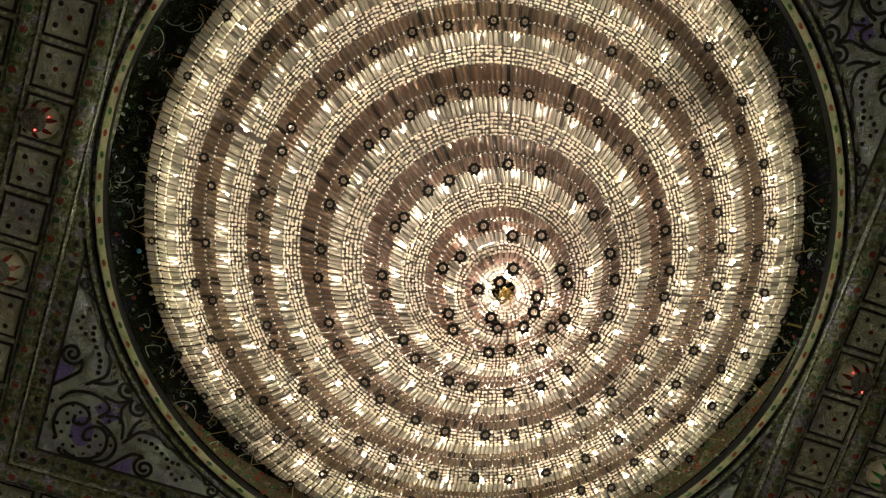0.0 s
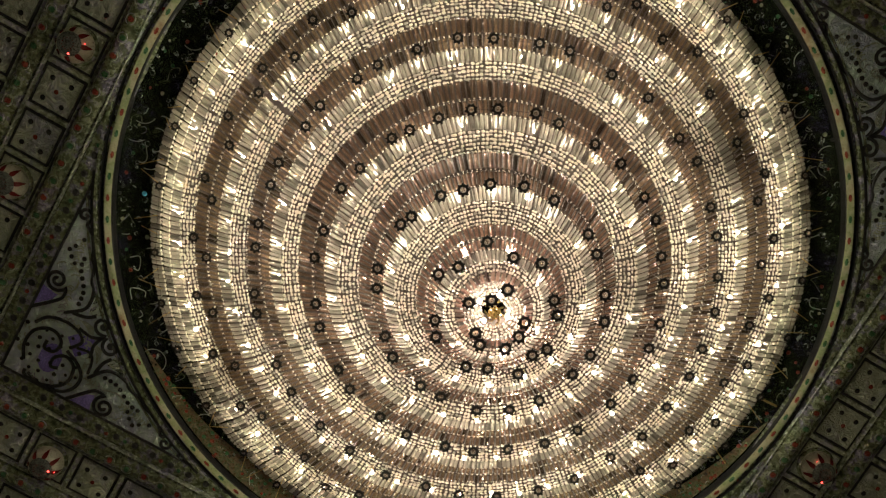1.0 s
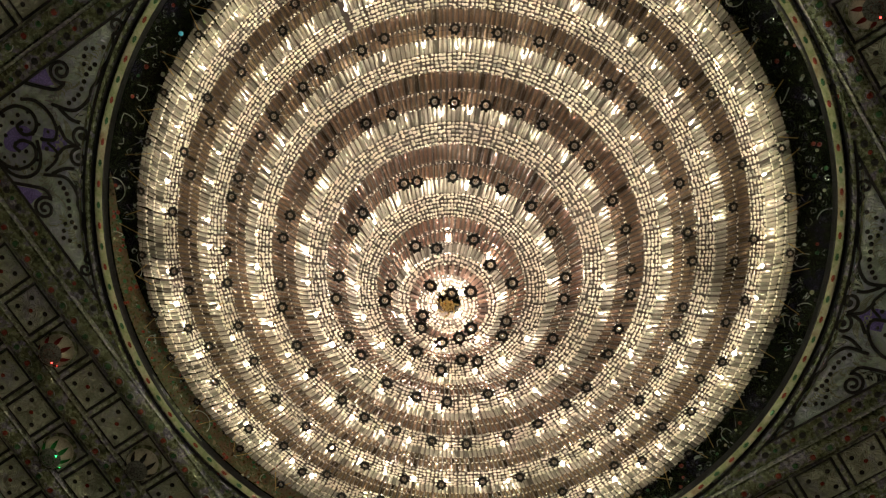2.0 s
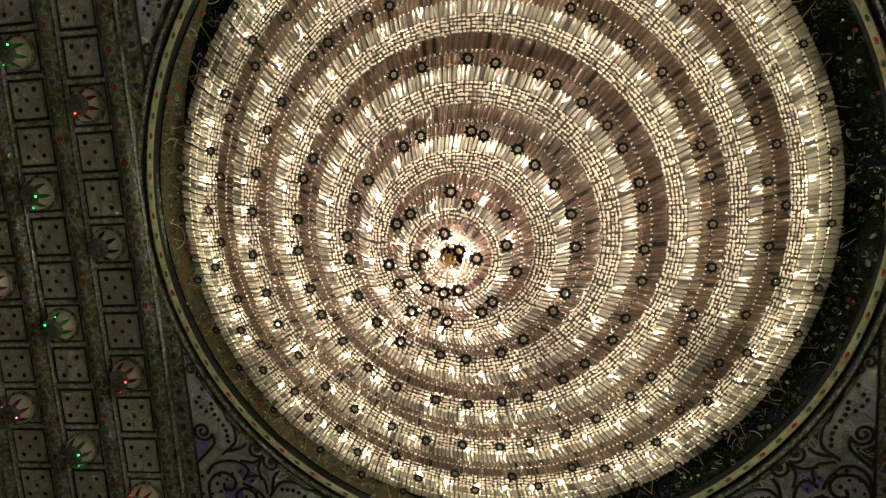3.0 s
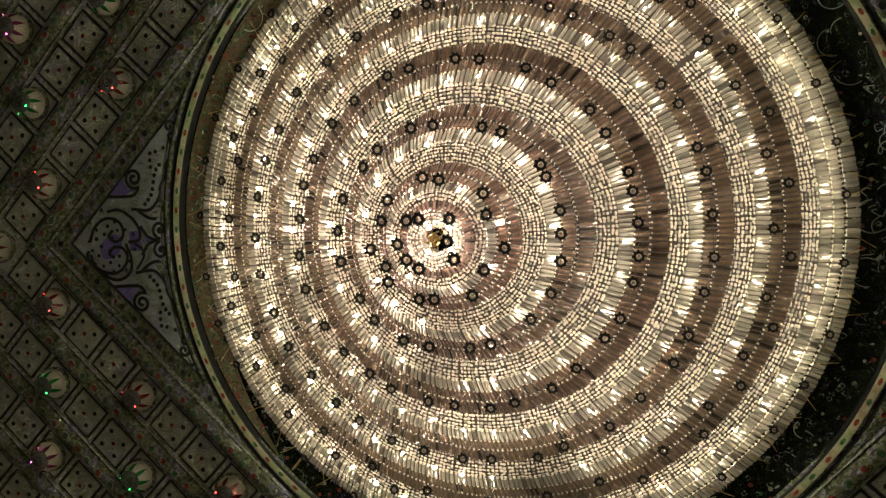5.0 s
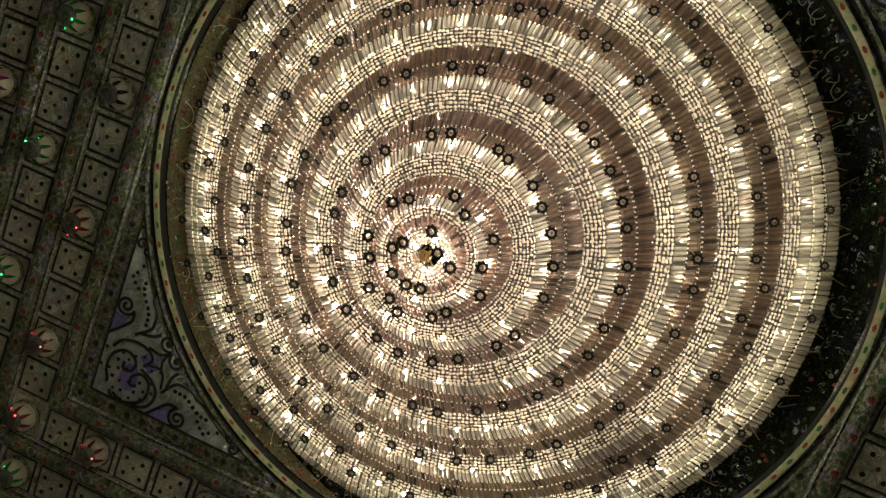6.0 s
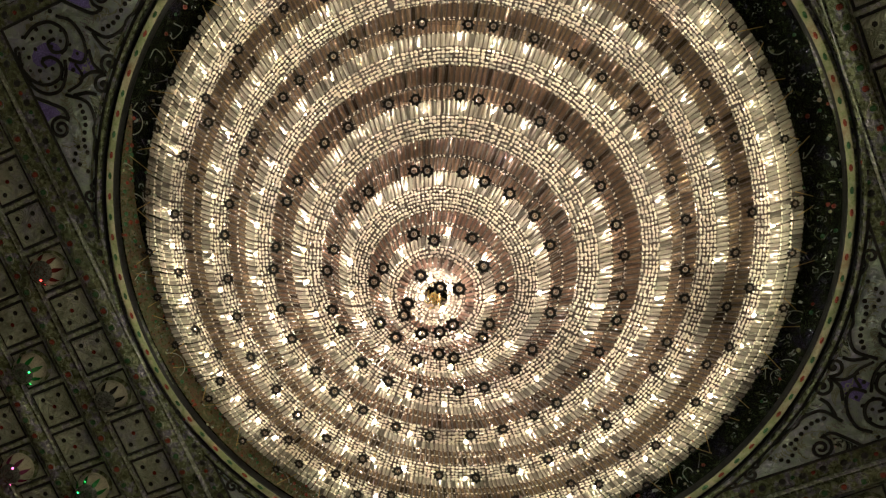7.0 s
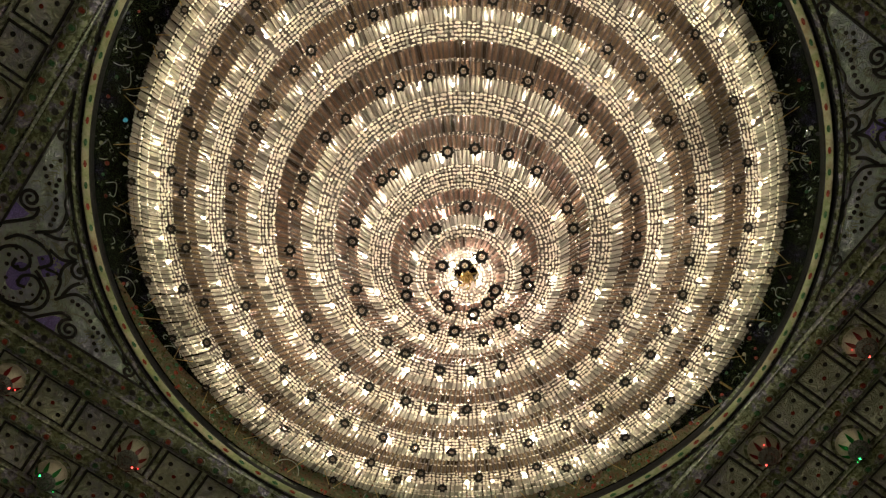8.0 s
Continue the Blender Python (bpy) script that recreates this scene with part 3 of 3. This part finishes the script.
def strands(k, seed):
    """Verts of all rods and beads of a tier, piece by piece."""
    r = np.random.RandomState(seed)
    count = int(2 * math.pi * LIP[k] / (0.0225 if k > 2 else 0.0195))
    ang = 2 * math.pi * (np.arange(count) + r.uniform(-0.12, 0.12, count)) / count
    sag = r.uniform(-0.004, 0.004, count)
    keep = np.ones(count, bool)
    for a0, a1 in GAPS.get(k, ()):
        keep &= ~((np.degrees(ang) % 360 > a0) & (np.degrees(ang) % 360 < a1))
    ang, sag = ang[keep], sag[keep]
    groups = {"shade_rod": [], "lit_rod": [], "bead": [], "loop": [], "rib": []}
    for kind, rad, z, lean, length in strand_plan(k):
        n = len(ang)
        small = kind in ("bead", "loop")
        tv = BEAD_V if small else ROD_V
        room = 2 * math.pi * rad / count
        wide = room * 0.42 if kind == "loop" else min(0.0205, room * 0.95) if small else room * (0.70 if kind == "shade_rod" else 0.80 if k < 6 else 0.88)
        loc = tv * (length * (0.88 if small else 1.0), wide, wide * (0.7 if small else 0.8))
        loc = loc[None] * (1 + (r.normal(0, 0.16, (n, 1, 3)) if small else r.normal(0, 0.03, (n, 1, 3))))
        roll = r.normal(0, 0.25 if small else 0.12, n)
        yawj = r.normal(0, 0.16 if small else 0.03, n)
        c, s = np.cos(roll), np.sin(roll)
        x, y, zz = loc[..., 0], loc[..., 1] * c[:, None] - loc[..., 2] * s[:, None], loc[..., 1] * s[:, None] + loc[..., 2] * c[:, None]
        c, s = np.cos(yawj)[:, None], np.sin(yawj)[:, None]
        x, y = x * c - y * s, x * s + y * c
        if small:
            x, y = x + r.normal(0, 0.0013, (n, 1)), y + r.normal(0, 0.0016, (n, 1))
        cl, sl = math.cos(lean), math.sin(lean)
        rr, hh = rad + x * cl - zz * sl, z + sag[:, None] + x * sl + zz * cl
        ca, sa = np.cos(ang)[:, None], np.sin(ang)[:, None]
        groups[kind].append(np.stack([rr * ca - y * sa, rr * sa + y * ca, hh], -1))
        if not small and k > 0:
            # added dark bar that draws the shaded gap between neighbouring rods
            bar = ROD_V * (length * 1.04, room * (0.28 if kind == "shade_rod" else 0.14 if k < 6 else 0.07), 0.004) + (0, 0, 0.0045)
            mid = (ang + math.pi / count)[:, None]
            rr = np.broadcast_to(rad + bar[:, 0] * cl - bar[:, 2] * sl, (n, 8))
            hh = z - 0.001 + sag[:, None] + (bar[:, 0] * sl + bar[:, 2] * cl)[None]
            groups["rib"].append(np.stack([rr * np.cos(mid) - bar[:, 1] * np.sin(mid), rr * np.sin(mid) + bar[:, 1] * np.cos(mid), hh], -1))
    return {g: np.concatenate(v) for g, v in groups.items() if v}


def heap(pieces, faces, mat, name):
    n, k, _ = pieces.shape
    idx = (np.array([list(f) + [-1] * (6 - len(f)) for f in faces])[None] + (np.arange(n) * k)[:, None, None])
    out = []
    for i, f in enumerate(faces):
        out += idx[:, i, :len(f)].tolist()
    me = bpy.data.meshes.new(name)
    me.from_pydata(pieces.reshape(-1, 3).tolist(), [], out)
    me.materials.append(mat)
    return me


GAPS = {5: [(187.0, 188.6)]}
DARK = {6: [(117, 124), (57, 62)], 5: [(300, 312), (13, 20)], 4: [(93, 99), (23, 30)], 3: [(326, 340)], 2: [(316, 330)]}
for k in range(7):
    made = strands(k, 40 + k)
    for kind, pieces in made.items():
        faces = BEAD_F if kind in ("bead", "loop") else ROD_F
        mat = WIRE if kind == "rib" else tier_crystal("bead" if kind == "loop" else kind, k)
        if kind == "shade_rod" and k == 1:
            # the lowest full ring of rods, one by one
            for q in pieces[:300]:
                mid = q.mean(0)
                me = heap((q - mid)[None], faces, mat, "crystal_shade_rod")
                hung("crystal_shade_rod", me, m=Matrix.Translation(mid))
            pieces = pieces[300:]
        ob = hung({"bead": "bead_net", "loop": "loop_band", "rib": "gap_shade"}.get(kind, "rod_curtain"), heap(pieces, faces, mat, "crystal_" + kind), "dark wire ribs" if kind == "rib" else "clear cut crystal, warm from the bulbs behind")
        tagged(ob, kind="stuff")

for k in range(7):
    inner = LIP[k - 1] - 0.05 if k else 0.045
    tray = Bag()
    # a spun metal tray that carries the bulbs, and the wire hoop of its edge
    top = BROW[k] + 0.035
    out = LIP[k] - (0.014 if k < 6 else 0.070)
    v, f = lathe([(out - 0.006, top - 0.020), (out - 0.014, top), (inner, top), (inner - 0.005, top + 0.012), (out - 0.006, top + 0.012), (out, top - 0.020), (out - 0.006, top - 0.020)], 72)
    tray.add(v, f, TRAY)
    v, f = tube([((LIP[k] - 0.003) * math.cos(a), (LIP[k] - 0.003) * math.sin(a), BROW[k] + 0.003) for a in np.linspace(0, 2 * math.pi, 72, endpoint=False)], 0.0035, 6, True)
    tray.add(v, f, WIRE)
    if k:
        v, f = lathe([(LIP[k - 1] - 0.055, BROW[k - 1] + 0.04), (LIP[k - 1] - 0.055, top)], 72)
        tray.add(v, f, TRAY)
    hung("tier_tray", tray.mesh("tier_tray"), "dark painted metal tray")
stem = Bag()
v, f = lathe([(0.05, 4.3), (0.05, CEIL + 0.27), (0.12, CEIL + 0.27), (0.12, CEIL + 0.285)], 24)
stem.add(v, f, BRASS)
v, f = lathe([(0.001, 3.982), (0.008, 3.984), (0.013, 3.994), (0.008, 4.004), (0.018, 4.012), (0.022, 4.020), (0.010, 4.030), (0.012, 4.3), (0.05, 4.3)], 20)
stem.add(v, f, BRASS)
for i in range(6):
    a = math.pi * i / 3
    v, f = tube([(0.01 * math.cos(a), 0.01 * math.sin(a), 4.010), (0.022 * math.cos(a + 0.4), 0.022 * math.sin(a + 0.4), 3.994), (0.036 * math.cos(a + 0.9), 0.036 * math.sin(a + 0.9), 4.006)], 0.003, 5)
    stem.add(v, f, BRASS)
hung("stem", stem.mesh("stem"), "brass stem")
for i in range(12):
    a = 2 * math.pi * i / 12
    bag = Bag()
    v, f = tube([(1.45 * math.cos(a), 1.45 * math.sin(a), BROW[6] + 0.04), (1.45 * math.cos(a), 1.45 * math.sin(a), CEIL + 0.18)], 0.008, 6)
    bag.add(v, f, BRASS)
    hung("hanger_rod", bag.mesh("hanger_rod"))

# bulbs
bulb = Bag()
v, f = lathe([(0.001, -0.020), (0.0045, -0.018), (0.0070, -0.012), (0.0070, -0.004), (0.0055, 0.004)], 10)
bulb.add(v, f, BULB)
bulb_me = bulb.mesh("bulb", True)
cap = Bag()
v, f = lathe([(0.008, 0.003), (0.009, 0.006), (0.009, 0.06), (0.001, 0.061)], 10)
cap.add(v, f, BRASS)
cap_me = cap.mesh("socket", True)
BULBS = [4, 7, 18, 28, 39, 50, 62]
rng = random.Random(11)
for k in range(7):
    for i in range(BULBS[k]):
        a = 360 * (i + rng.uniform(-0.12, 0.12)) / BULBS[k]
        if any(a0 < a < a1 for a0, a1 in DARK.get(k, ())):
            continue
        r = (LIP[k] + (LIP[k - 1] - LIP[k]) * 0.60 if k else 0.052) + rng.uniform(-0.01, 0.01)
        z = belly_z(k, r) + (0.075 if k else 0.055)
        b = hung("bulb", bulb_me, "lit warm white bulb" if not (k or i) else "", pose(r * math.cos(radians(a)), r * math.sin(radians(a)), z))
        part("socket", cap_me, b)

# pendants: notched rings, their backlit dark put into the colour, round a clear lens, on a running wire
pend = Bag()
n = 32
outer = [0.0235 * (1 + 0.13 * (1 if math.cos(8 * 2 * math.pi * i / n) > 0 else -1)) for i in range(n)]
pv, pf = [], []
for i in range(n):
    c, s = math.cos(2 * math.pi * i / n), math.sin(2 * math.pi * i / n)
    pv += [(outer[i] * c, outer[i] * s, 0.003), (outer[i] * c, outer[i] * s, -0.003), (0.0112 * c, 0.0112 * s, -0.005), (0.0112 * c, 0.0112 * s, 0.005)]
for i in range(n):
    j = (i + 1) % n
    for q in range(4):
        pf.append((4 * i + q, 4 * i + (q + 1) % 4, 4 * j + (q + 1) % 4, 4 * j + q))
pend.add(pv, pf, BLACK)
pend_me = pend.mesh("pendant")
eye = Bag()
v, f = lathe([(0.0005, -0.005), (0.007, -0.0045), (0.0113, 0.0), (0.007, 0.0045), (0.0005, 0.005)], 12)
eye.add(v, f, LENS)
eye_me = eye.mesh("lens")
TURNS_A = [6, 42, 93, 118, 183, 227, 259, 334]
REACH_A = [0.089, 0.099, 0.092, 0.076, 0.102, 0.067, 0.106, 0.09]
TURNS_B = [7, 20, 39, 65, 85, 124, 139, 183, 201, 234, 260, 285, 321, 335]
REACH_B = [0.224, 0.203, 0.235, 0.205, 0.214, 0.213, 0.198, 0.217, 0.185, 0.23, 0.187, 0.221, 0.203, 0.213]
TURNS_C = [13.0, 34.6, 50.3, 66.9, 86.5, 98.2, 118.8, 130.6, 155.6, 165.8, 190.3, 196.5, 214.1, 225.5, 239.0, 255.2, 271.3, 295.2, 306.3, 327.4, 341.1, 359.7]
TURNS_D = [2.8, 14.0, 28.2, 40.0, 52.8, 64.6, 74.4, 88.2, 99.0, 112.7, 120.6, 136.6, 144.5, 160.1, 169.4, 184.4, 193.4, 207.4, 213.5, 223.5, 234.1, 242.5, 254.4, 262.2, 275.5, 285.7, 299.0, 307.2, 319.5, 328.4, 342.2, 351.0]
TURNS_E = [6.0, 15.7, 25.5, 36.3, 46.0, 56.8, 66.6, 75.3, 86.1, 97.3, 107.4, 119.0, 127.0, 141.0, 146.0, 157.7, 163.6, 173.6, 179.5, 190.4, 196.3, 207.2, 213.1, 223.0, 232.9, 241.2, 252.1, 259.4, 270.8, 281.0, 293.2, 300.3, 312.1, 319.5, 329.8, 338.6, 348.4, 356.2]
TURNS_F = [4.2, 8.9, 16.6, 22.7, 30.8, 36.8, 43.9, 50.0, 58.0, 63.1, 67.9, 74.6, 82.5, 87.8, 94.8, 102.4, 107.4, 115.3, 119.6, 127.7, 131.7, 140.2, 144.1, 151.9, 155.9, 164.0, 168.0, 175.9, 180.9, 188.1, 192.2, 198.3, 205.5, 212.6, 218.8, 227.0, 232.1, 240.3, 245.4, 252.5, 257.9, 264.5, 269.4, 277.3, 284.1, 292.0, 298.8, 303.4, 311.1, 316.2, 324.4, 329.4, 336.4, 342.6, 350.8, 356.0]
TURNS_G = [8.3 + 10.23 * i + 1.2 * math.sin(1.7 * i) for i in range(35)]
TURNS_H = [3.0 + 7.2 * i + 1.4 * math.sin(2.3 * i) for i in range(50)]
TURNS = [TURNS_A, TURNS_B, TURNS_C, TURNS_D, TURNS_E, TURNS_F, TURNS_G, TURNS_H]
for k, turns in enumerate(TURNS):
    r = REACH[k] if k < 7 else 1.590
    z = LEVEL[k] if k < 7 else 5.30
    hoop = Bag()
    pts = []
    for i, a in enumerate(turns):
        # the sixth ring runs in a zigzag
        step = (0.026 if i % 2 == 0 else -0.032) if k == 5 else 0.0
        ra, za = r + step + rng.uniform(-0.008, 0.008), z + rng.uniform(-0.008, 0.008)
        if k < 2:
            ra = (REACH_A, REACH_B)[k][i]
        x, y = ra * math.cos(radians(a)), ra * math.sin(radians(a))
        pts.append((x, y, za + 0.006))
        m = pose(x, y, za, rng.uniform(-14, 14), rng.uniform(-14, 14), rng.uniform(0, 45)) @ Matrix.Scale(0.95 if k < 6 else 0.86, 4)
        p = hung("pendant", pend_me, "dark notched ring pendant" if a == turns[0] else "", m)
        part("lens", eye_me, p)
        v, f = tube([(x, y, za + 0.004), (x * 1.002, y * 1.002, belly_z(k, math.hypot(x, y)) if k < 7 else z + 0.05)], 0.0011, 4)
        hoop.add(v, f, WIRE)
    v, f = tube(pts, 0.0011, 4, True)
    hoop.add(v, f, WIRE)
    hung("pendant_wire", hoop.mesh("pendant_wire"), "thin dark wire")
# gold wires that stand out round the edge
spikes = Bag()
STICK = 358.4     # one thick bar that pokes out
for i in range(76):
    a = 2 * math.pi * (i + rng.uniform(-0.2, 0.2)) / 76
    c, s = math.cos(a), math.sin(a)
    r1 = rng.uniform(1.60, 1.665)
    b = a + (-1) ** i * rng.uniform(0.015, 0.045)
    v, f = tube([(1.53 * c, 1.53 * s, 5.24), (r1 * math.cos(b), r1 * math.sin(b), 5.25 + rng.uniform(-0.02, 0.03))], 0.0018, 4)
    spikes.add(v, f, GOLD_WIRE)
v, f = tube([(1.56 * math.cos(radians(STICK)), 1.56 * math.sin(radians(STICK)), 5.27), (1.70 * math.cos(radians(STICK)), 1.70 * math.sin(radians(STICK)), 5.30)], 0.006, 6)
spikes.add(v, f, GOLD_WIRE)
tagged(hung("edge_wire", spikes.mesh("edge_wire"), "gold wires standing out round the edge"), kind="stuff")

# odd bits caught on it: a green leaf-shaped scrap and one blue drop
scrap = Bag()
scrap.add([(-0.019, 0, 0), (0, 0.007, -0.002), (0.019, 0, 0), (0, -0.007, -0.002), (0, 0, -0.005), (0, 0, 0.004)], [(0, 1, 4), (1, 2, 4), (2, 3, 4), (3, 0, 4), (1, 0, 5), (2, 1, 5), (3, 2, 5), (0, 3, 5)], LEAF_GREEN)
hung("leaf_drop", scrap.mesh("leaf_drop"), "small green leaf-shaped drop", pose(-0.146, -0.053, 4.080, 0, 0, -12))
drop = Bag()
v, f = lathe([(0.0005, -0.018), (0.009, -0.012), (0.013, 0.0), (0.008, 0.011), (0.0005, 0.015)], 8)
drop.add(v, f, DROP_BLUE)
hung("blue_drop", drop.mesh("blue_drop"), "small blue glass drop", pose(-1.54, 0.597, 5.36))

# ---- dome lamps in the tile rows ----
dome_v, dome_f = lathe([(0.092, 0.0), (0.092, -0.016), (0.080, -0.022), (0.088, -0.035), (0.086, -0.060), (0.076, -0.085), (0.058, -0.105), (0.034, -0.117), (0.030, -0.118)], 32)
base_v, base_f = lathe([(0.098, 0.002), (0.100, -0.010), (0.094, -0.018), (0.080, -0.020)], 32)


def dome_at(ang, s):
    """A point just proud of the dome, s from crown (0) to waist (1)."""
    r = 0.034 + (0.0875 - 0.034) * math.sin(s * math.pi / 2)
    z = -0.118 + 0.075 * (1 - math.cos(s * math.pi / 2))
    return ((r + 0.0025) * math.cos(ang), (r + 0.0025) * math.sin(ang), z - 0.0025)


def lamp_meshes(colour, name, lit):
    deep = noisy(name + "_glass", [(0.3, tuple(0.10 * c + 0.004 for c in colour)), (0.7, tuple(0.24 * c + 0.008 for c in colour))], 30.0, 0.1, 0.15)
    led = glow(name + "_led", colour, lit)
    out = {}
    b = Bag(); b.add(base_v, base_f, MOULD); out["base"] = b.mesh("base", True)
    b = Bag(); b.add(dome_v, dome_f, IVORY); out["dome"] = b.mesh("dome", True)
    b = Bag()
    v, f = lathe([(0.001, -0.126), (0.012, -0.126), (0.018, -0.122), (0.034, -0.1245), (0.048, -0.1175), (0.0595, -0.108), (0.058, -0.104)], 24)
    b.add(v, f, GREY)
    for i in range(12):
        a = 2 * math.pi * i / 12
        b.add(*button(0.003, 0.003, 5), deep, pose(0.028 * math.cos(a), 0.028 * math.sin(a), -0.1245))
    out["crown"] = b.mesh("crown")
    b = Bag()
    rows = [0.30, 0.42, 0.58, 0.76, 0.95]
    wide = [0.15, 0.18, 0.13, 0.07, 0.005]
    vv = [dome_at(q * w, s) for s, w in zip(rows, wide) for q in (-1, 1)]
    b.add(vv, [(2 * j, 2 * j + 1, 2 * j + 3, 2 * j + 2) for j in range(4)], deep)
    out["star_cut"] = b.mesh("star_cut")
    b = Bag()
    v, f = lathe([(0.0005, -0.0045), (0.004, -0.0035), (0.0052, 0.0), (0.004, 0.003)], 8)
    b.add(v, f, led)
    out["led"] = b.mesh("led", True)
    return out


KINDS = [lamp_meshes((1.0, 0.06, 0.05), "red", 7.0), lamp_meshes((0.03, 1.0, 0.16), "green", 7.0), lamp_meshes((1.0, 0.12, 0.45), "pink", 7.0), lamp_meshes((0.04, 0.04, 0.045), "unlit", 0.0), lamp_meshes((0.15, 0.5, 0.9), "blue", 4.0)]
WORDS = ["ivory dome ceiling lamp with red lit star cuts", "ivory dome ceiling lamp with green lit star cuts", "ivory dome ceiling lamp with pink lit star cuts", "ivory dome ceiling lamp with dark unlit star cuts", "ivory dome ceiling lamp with pale blue lights"]
rng = random.Random(3)
for x, y, row in lamp_places:
    if abs(x) > 3.4 or abs(y) > 3.4:
        continue
    kind = (0, 1, 2, 0)[min(row, 3)]
    if row == 0 and abs(x - 0.146) < 0.02 and y > 0:
        kind = 3
    m = KINDS[kind]
    lamp = tagged(new("ceiling_lamp"), WORDS[kind], "lamp", "dome lamps of the ceiling")
    lamp.location = (x, y, CEIL - 0.014)
    lamp.rotation_euler = (radians(rng.uniform(-3, 3)), radians(rng.uniform(-3, 3)), rng.uniform(0, 6))
    part("base", m["base"], lamp)
    dome = part("dome", m["dome"], lamp)
    part("crown", m["crown"], dome)
    for i in range(8):
        part("star_cut", m["star_cut"], dome, "", pose(0, 0, 0, 0, 0, 45 * i))
    if kind != 3:
        for i in range(2):
            a = rng.uniform(0, 6.28)
            s = 0.12 + 0.35 * i
            part("led", m["led"], dome, "", Matrix.Translation(dome_at(a, s)) @ Matrix.Scale(1.0 - 0.45 * i, 4))
